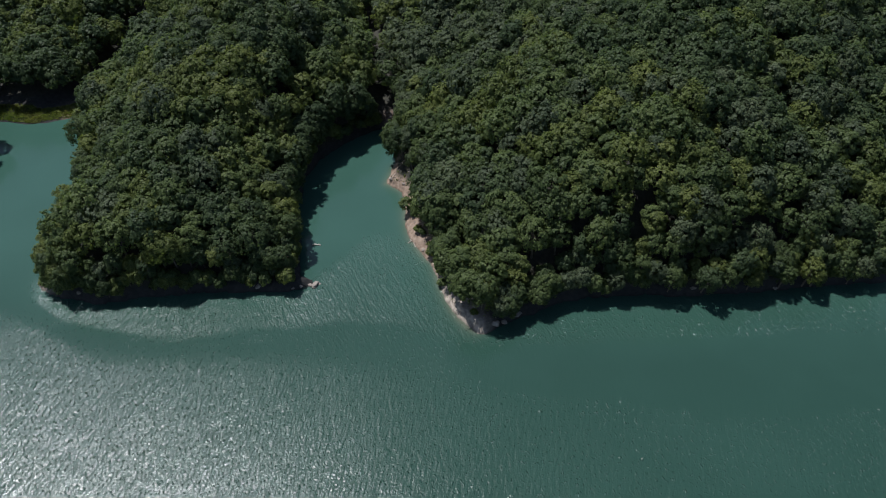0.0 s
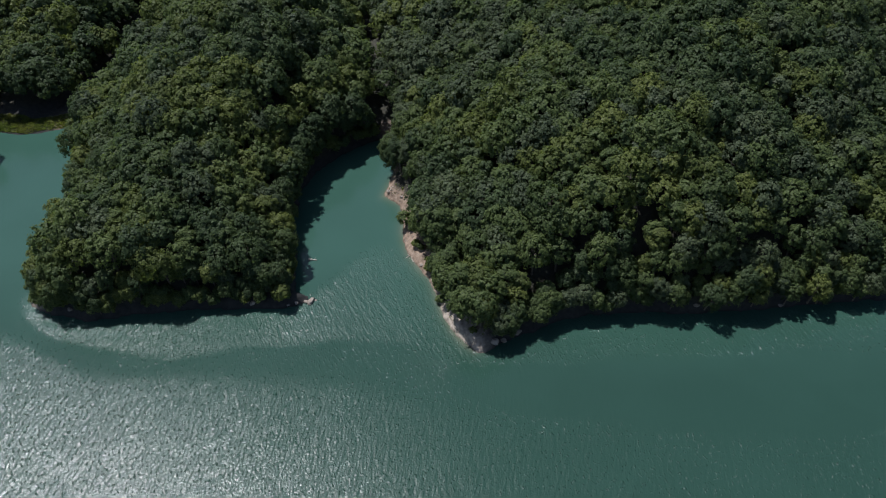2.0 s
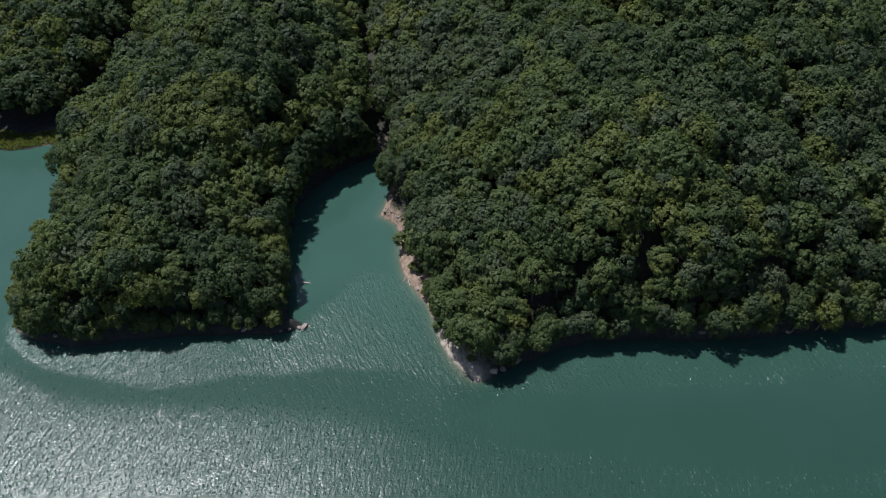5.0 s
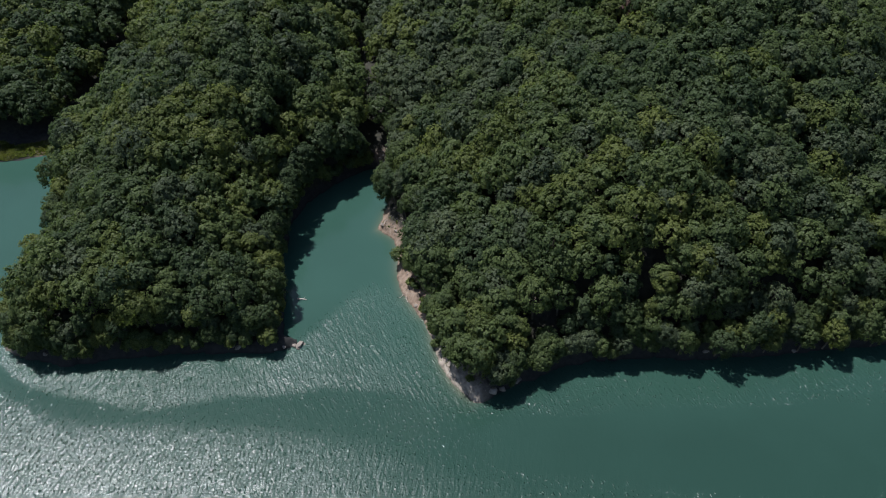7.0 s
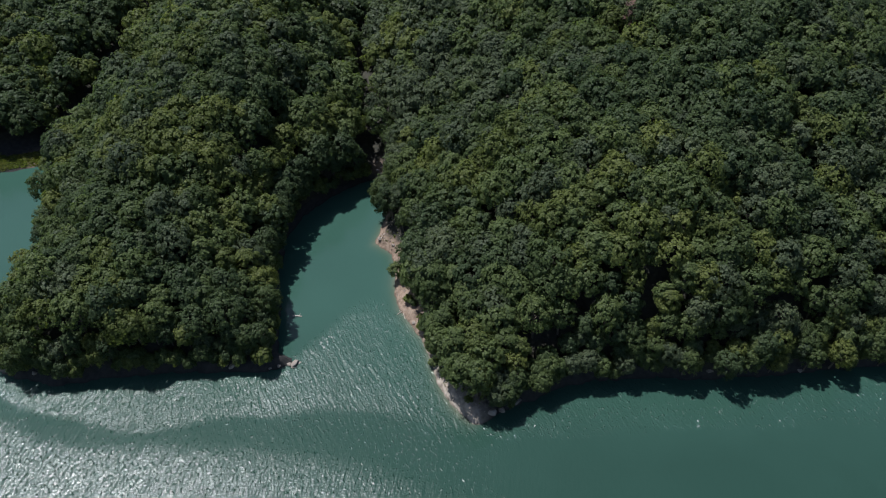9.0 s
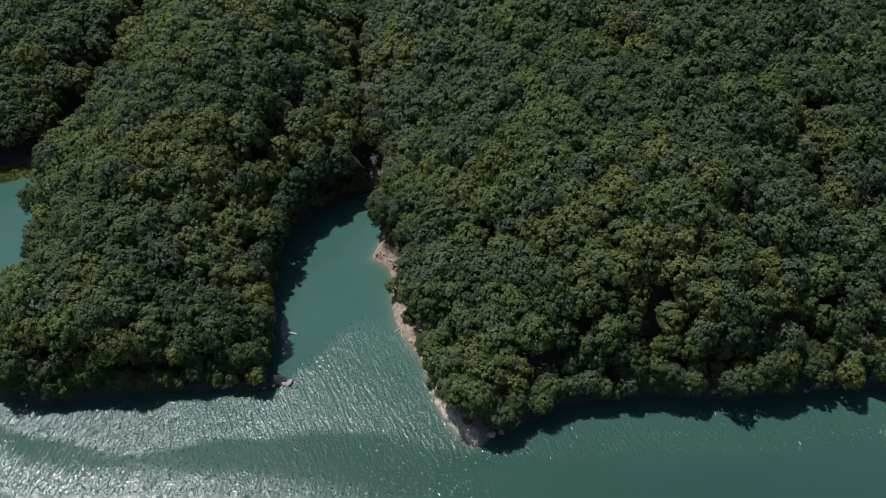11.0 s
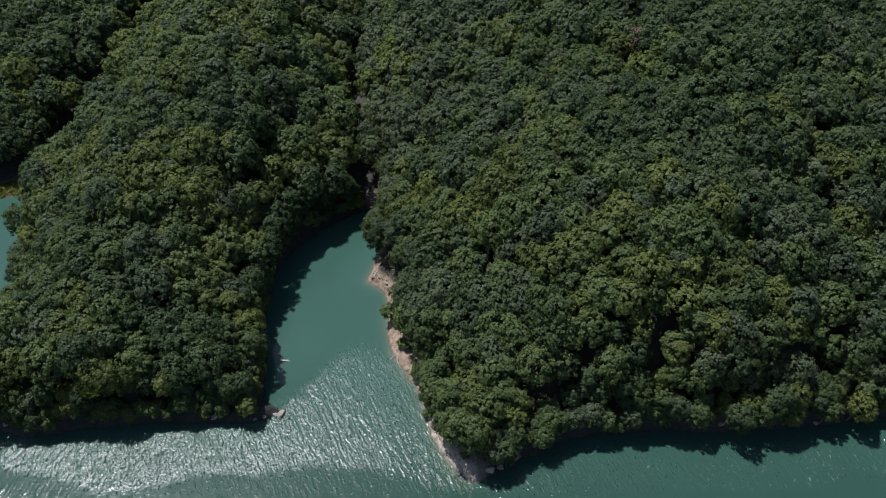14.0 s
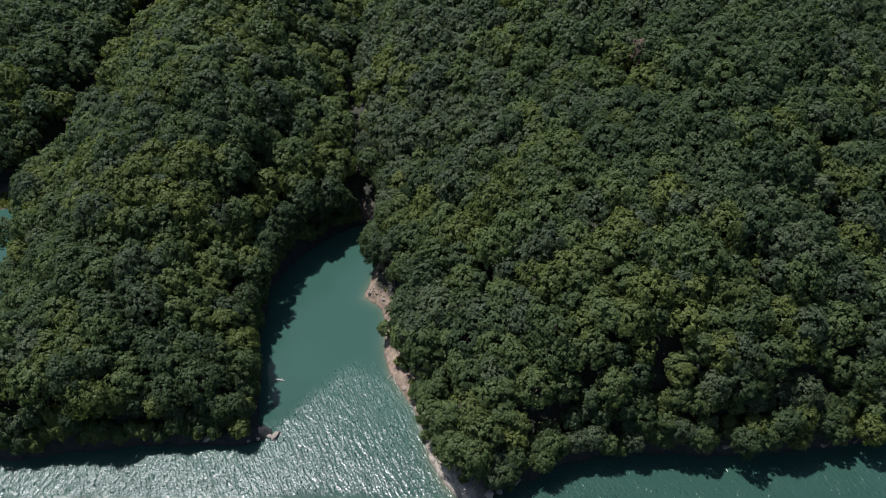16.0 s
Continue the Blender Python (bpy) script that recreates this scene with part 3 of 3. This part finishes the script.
# the slim tree standing alone on the sand bank
lone = copy_thing(templates[next(k for k in templates if k[0] == 5)][0], Matrix())
lone.matrix_basis = pose(-9.7, 169.2, level(-9.7, 169.2) - 0.4, 0, -9, 0) @ Matrix.Diagonal((0.72, 0.72, 0.56, 1))
tagged(lone, "slim dark green tree standing alone on the sand bank", "tree")


# ---- rocks ----
def boulder_bmesh(seed, size, flat=0.6):
    """A rock broken along a few planes, with small unevenness left on its faces."""
    r = random.Random(seed)
    bm = bmesh.new()
    bmesh.ops.create_icosphere(bm, subdivisions=3, radius=1.0)
    planes = [(Vector((r.gauss(0, 1), r.gauss(0, 1), r.gauss(0, 0.8))).normalized(), r.uniform(0.5, 0.85)) for k in range(11)]
    shift = Vector((seed * 3.7, seed * 1.9, seed * 0.7))
    long = r.uniform(1.0, 1.5)
    for v in bm.verts:
        for way, reach in planes:
            past = v.co.dot(way) - reach
            if past > 0:
                v.co -= way * past
        v.co *= 1 + noise.noise(v.co * 2.4 + shift) * 0.16 + noise.noise(v.co * 6 + shift) * 0.06
        v.co = Vector((v.co.x * long, v.co.y, v.co.z * flat)) * size * 1.15
    return bm


def boulder(x, y, size, seed, label, flat=0.6, sink=0.25):
    mesh = bpy.data.meshes.new("boulder")
    bm = boulder_bmesh(seed, size, flat)
    bm.to_mesh(mesh)
    bm.free()
    mesh.materials.append(ROCK)
    ob = new("boulder", mesh)
    ob.matrix_basis = pose(x, y, max(level(x, y), -0.25) + size * flat * (0.75 - sink), 0, 0, seed * 67)
    return tagged(ob, label, "rock", "boulders at the water's edge")


boulder(-34.0, 142.3, 0.95, 1, "pale pinkish boulder at the point of the headland")
boulder(-35.4, 142.0, 0.6, 2, "small pale boulder beside the headland boulder")
boulder(-33.0, 142.6, 0.45, 3, "small pale stone lying in shallow water", 0.5)
boulder(-37.6, 141.2, 0.5, 4, "grey stone at the foot of the shaded bank")
boulder(-39.6, 140.7, 0.45, 5, "grey stone at the foot of the shaded bank", 0.5)
boulder(-48.6, 140.9, 0.8, 6, "pale grey boulder on the shaded shore")
boulder(-50.0, 141.2, 0.5, 7, "pale grey stone on the shaded shore")
boulder(-106.4, 143.4, 0.6, 8, "flat pale rock at the tip of the headland", 0.35)
boulder(-104.4, 141.9, 0.45, 9, "flat pale rock at the tip of the headland", 0.4)
boulder(-95.0, 139.6, 0.6, 10, "pale stone on the shaded shore", 0.5)
boulder(12.6, 126.6, 1.0, 11, "large pale rock under the trees at the point", 0.7)
boulder(15.0, 127.5, 0.9, 12, "large grey rock under the trees at the point", 0.7)
boulder(18.4, 129.5, 0.9, 14, "grey rock in the shade of the bank")
boulder(-15.4, 184.2, 0.55, 15, "reddish stone on the clay bank", 0.5)
boulder(-11.4, 181.0, 0.5, 16, "reddish stone on the clay bank", 0.5)
boulder(-5.4, 154.2, 0.4, 17, "pale stone on the sand bank", 0.5)
boulder(4.2, 130.4, 0.3, 18, "pale stone on the sand bank", 0.5)
boulder(64.0, 136.2, 0.7, 19, "grey rock in the shade of the bank")
boulder(86.0, 137.3, 0.6, 20, "pale rock at the foot of the wooded bank")
for k in range(14):
    boulder(-16.0 + 1.6 * spot_rng.uniform(-1, 1), 214.2 + 0.32 * k + spot_rng.uniform(-0.4, 0.4), spot_rng.uniform(0.3, 0.65), 30 + k, "pale stone in the dry stream bed", 0.55)


# loose stones and low herbs scattered along the sand bank
scatter = np.random.default_rng(44)
at = np.stack([scatter.uniform(-18, 13, 9000), scatter.uniform(122, 198, 9000)], 1)
d = inland(at)
at = at[(d > 0.1) & (d < 4.5)]
z = shaped(at)[0]
rough = np.array([(1, 0, 0), (0.2, 0.9, 0), (-0.9, 0.4, 0.1), (-0.5, -0.8, 0), (0.1, 0.1, 0.7), (0, 0, -0.4)])
sides = np.array([(0, 1, 4), (1, 2, 4), (2, 3, 4), (3, 0, 4), (1, 0, 5), (2, 1, 5), (3, 2, 5), (0, 3, 5)])
verts, faces = [], []
for k, ((x, y), h) in enumerate(zip(at[:900], z)):
    a, r = scatter.uniform(0, 6.28), 0.06 + 0.22 * scatter.uniform() ** 3
    turn = np.array([(math.cos(a), -math.sin(a), 0), (math.sin(a), math.cos(a), 0), (0, 0, 1)])
    verts.append((rough * scatter.uniform(0.7, 1.3, (6, 3)) * r) @ turn.T + (x, y, h + 0.02))
    faces.append(sides + 6 * k)
mesh = bpy.data.meshes.new("bank_stones")
fill_mesh(mesh, np.concatenate(verts), np.concatenate(faces))
mesh.materials.append(ROCK)
tagged(new("bank_stones", mesh), "small loose stones scattered over the sand bank", "stones", kind="stuff")
patch = at[900:][wobble(at[900:], 3.0, 5.0) + 0.25 * (inland(at[900:]) - 2.5) > 0.15]
foot = np.column_stack([patch, shaped(patch)[0] - 0.03])
n = len(foot)
a = scatter.uniform(0, 6.28, n)
across = np.stack([np.cos(a), np.sin(a), np.zeros(n)], 1) * scatter.uniform(0.1, 0.3, (n, 1))
tip = foot + np.column_stack([scatter.normal(0, 0.2, n), scatter.normal(0, 0.2, n), scatter.uniform(0.2, 0.7, n)])
herbs = new("herbs", soup("herbs", np.stack([foot - across, foot + across, tip], 1).reshape(-1, 3), [GRASS], np.repeat(scatter.uniform(0, 0.6, n), 3)))
tagged(herbs, "sparse green herbs growing on the sand bank", "herbs", kind="stuff")

# ---- driftwood and dead wood ----
def wood_piece(name, label, category, x, y, z, turn, ends, radii, twigs=()):
    ob = thing(name, label, category)
    ob.matrix_basis = pose(x, y, z, 0, 0, turn)
    bm = bmesh.new()
    tube(bm, ends, radii, 8)
    part("log", bm, DEADWOOD, ob)
    for a, b in twigs:
        bm = bmesh.new()
        mid = (Vector(a) + Vector(b)) / 2 + Vector((0.05, 0.08, 0.06))
        tube(bm, [a, mid, b], (0.05, 0.035, 0.015), 5)
        part("branch", bm, DEADWOOD, ob)
    return ob


wood_piece("driftwood", "bleached log floating beside the shaded bank", "log", -36.4, 157.6, 0.06, -6, [(0, 0, 0.12), (1.2, 0.1, 0.08), (2.4, 0, 0.02)], (0.24, 0.2, 0.13), [((1.5, 0.1, 0.1), (2.0, 0.6, 0.35))])
for x, y, turn in ((-8.6, 158.2, 35), (-7.9, 157.2, 100), (-14.2, 184.4, 60)):
    wood_piece("fallen_branch", "grey fallen branch lying across the sand bank", "branch", x, y, level(x, y) + 0.15, turn, [(-1.4, 0, 0.0), (0, 0.15, 0.12), (1.5, 0, 0.02)], (0.1, 0.08, 0.03),
               [((-0.4, 0.1, 0.1), (-0.1, 0.9, 0.3)), ((0.5, 0.1, 0.1), (1.0, -0.7, 0.25))])

snag = thing("dead_tree", "dead tree with rusty brown leaves in a forest gap", "dead tree", at=(55.0, 224.0, level(55.0, 224.0)))
bm = bmesh.new()
tube(bm, [(0, 0, -0.5), (0.2, 0, 4), (0.1, 0.2, 8), (0.4, 0.1, 11)], (0.3, 0.24, 0.16, 0.05), 8)
part("trunk", bm, BARK, snag)
for k in range(7):
    a, z = k * 2.4, 5 + 0.8 * k
    bm = bmesh.new()
    tube(bm, [(0.15, 0.1, z), (0.9 * math.cos(a), 0.9 * math.sin(a), z + 0.5), (1.9 * math.cos(a), 1.9 * math.sin(a), z + 1.3)], (0.09, 0.06, 0.02), 5)
    part("branch", bm, BARK, snag)
leaves = crown_mesh(95, 1.7, 9.0, 9, 260, 0.4)
brown = new("leaves", soup("leaves", leaves + np.array([0.2, 0.0, 2.6]), [RUSTY]))
brown.parent = snag
snag.scale = (1.15, 1.15, 1.2)

# ---- grass at the head of the side cove ----
blades = np.random.default_rng(33)
at = np.stack([blades.uniform(-185, -119, 40000), blades.uniform(217, 240, 40000)], 1)
d = inland(at)
keep = (d > 0.5) & (d < 7.0 + wobble(at, 6.0))
at, z = at[keep], shaped(at[keep])[0]
n = len(at)
foot = np.column_stack([at, z - 0.05])
a, tall = blades.uniform(0, 6.28, n), blades.uniform(0.35, 1.0, n)
across = np.stack([np.cos(a), np.sin(a), np.zeros(n)], 1) * blades.uniform(0.12, 0.3, (n, 1))
tip = foot + np.column_stack([blades.normal(0, 0.4, n), blades.normal(0, 0.4, n), 0.7 * tall])
dryness = np.clip(0.5 + 0.5 * wobble(at, 5.0, 9.0) + blades.normal(0, 0.15, n), 0, 1)
grass = new("grass", soup("grass", np.stack([foot - across, foot + across, tip], 1).reshape(-1, 3), [GRASS], np.repeat(dryness, 3)))
tagged(grass, "bright green and yellow shore grass beside the cove", "grass", kind="stuff")
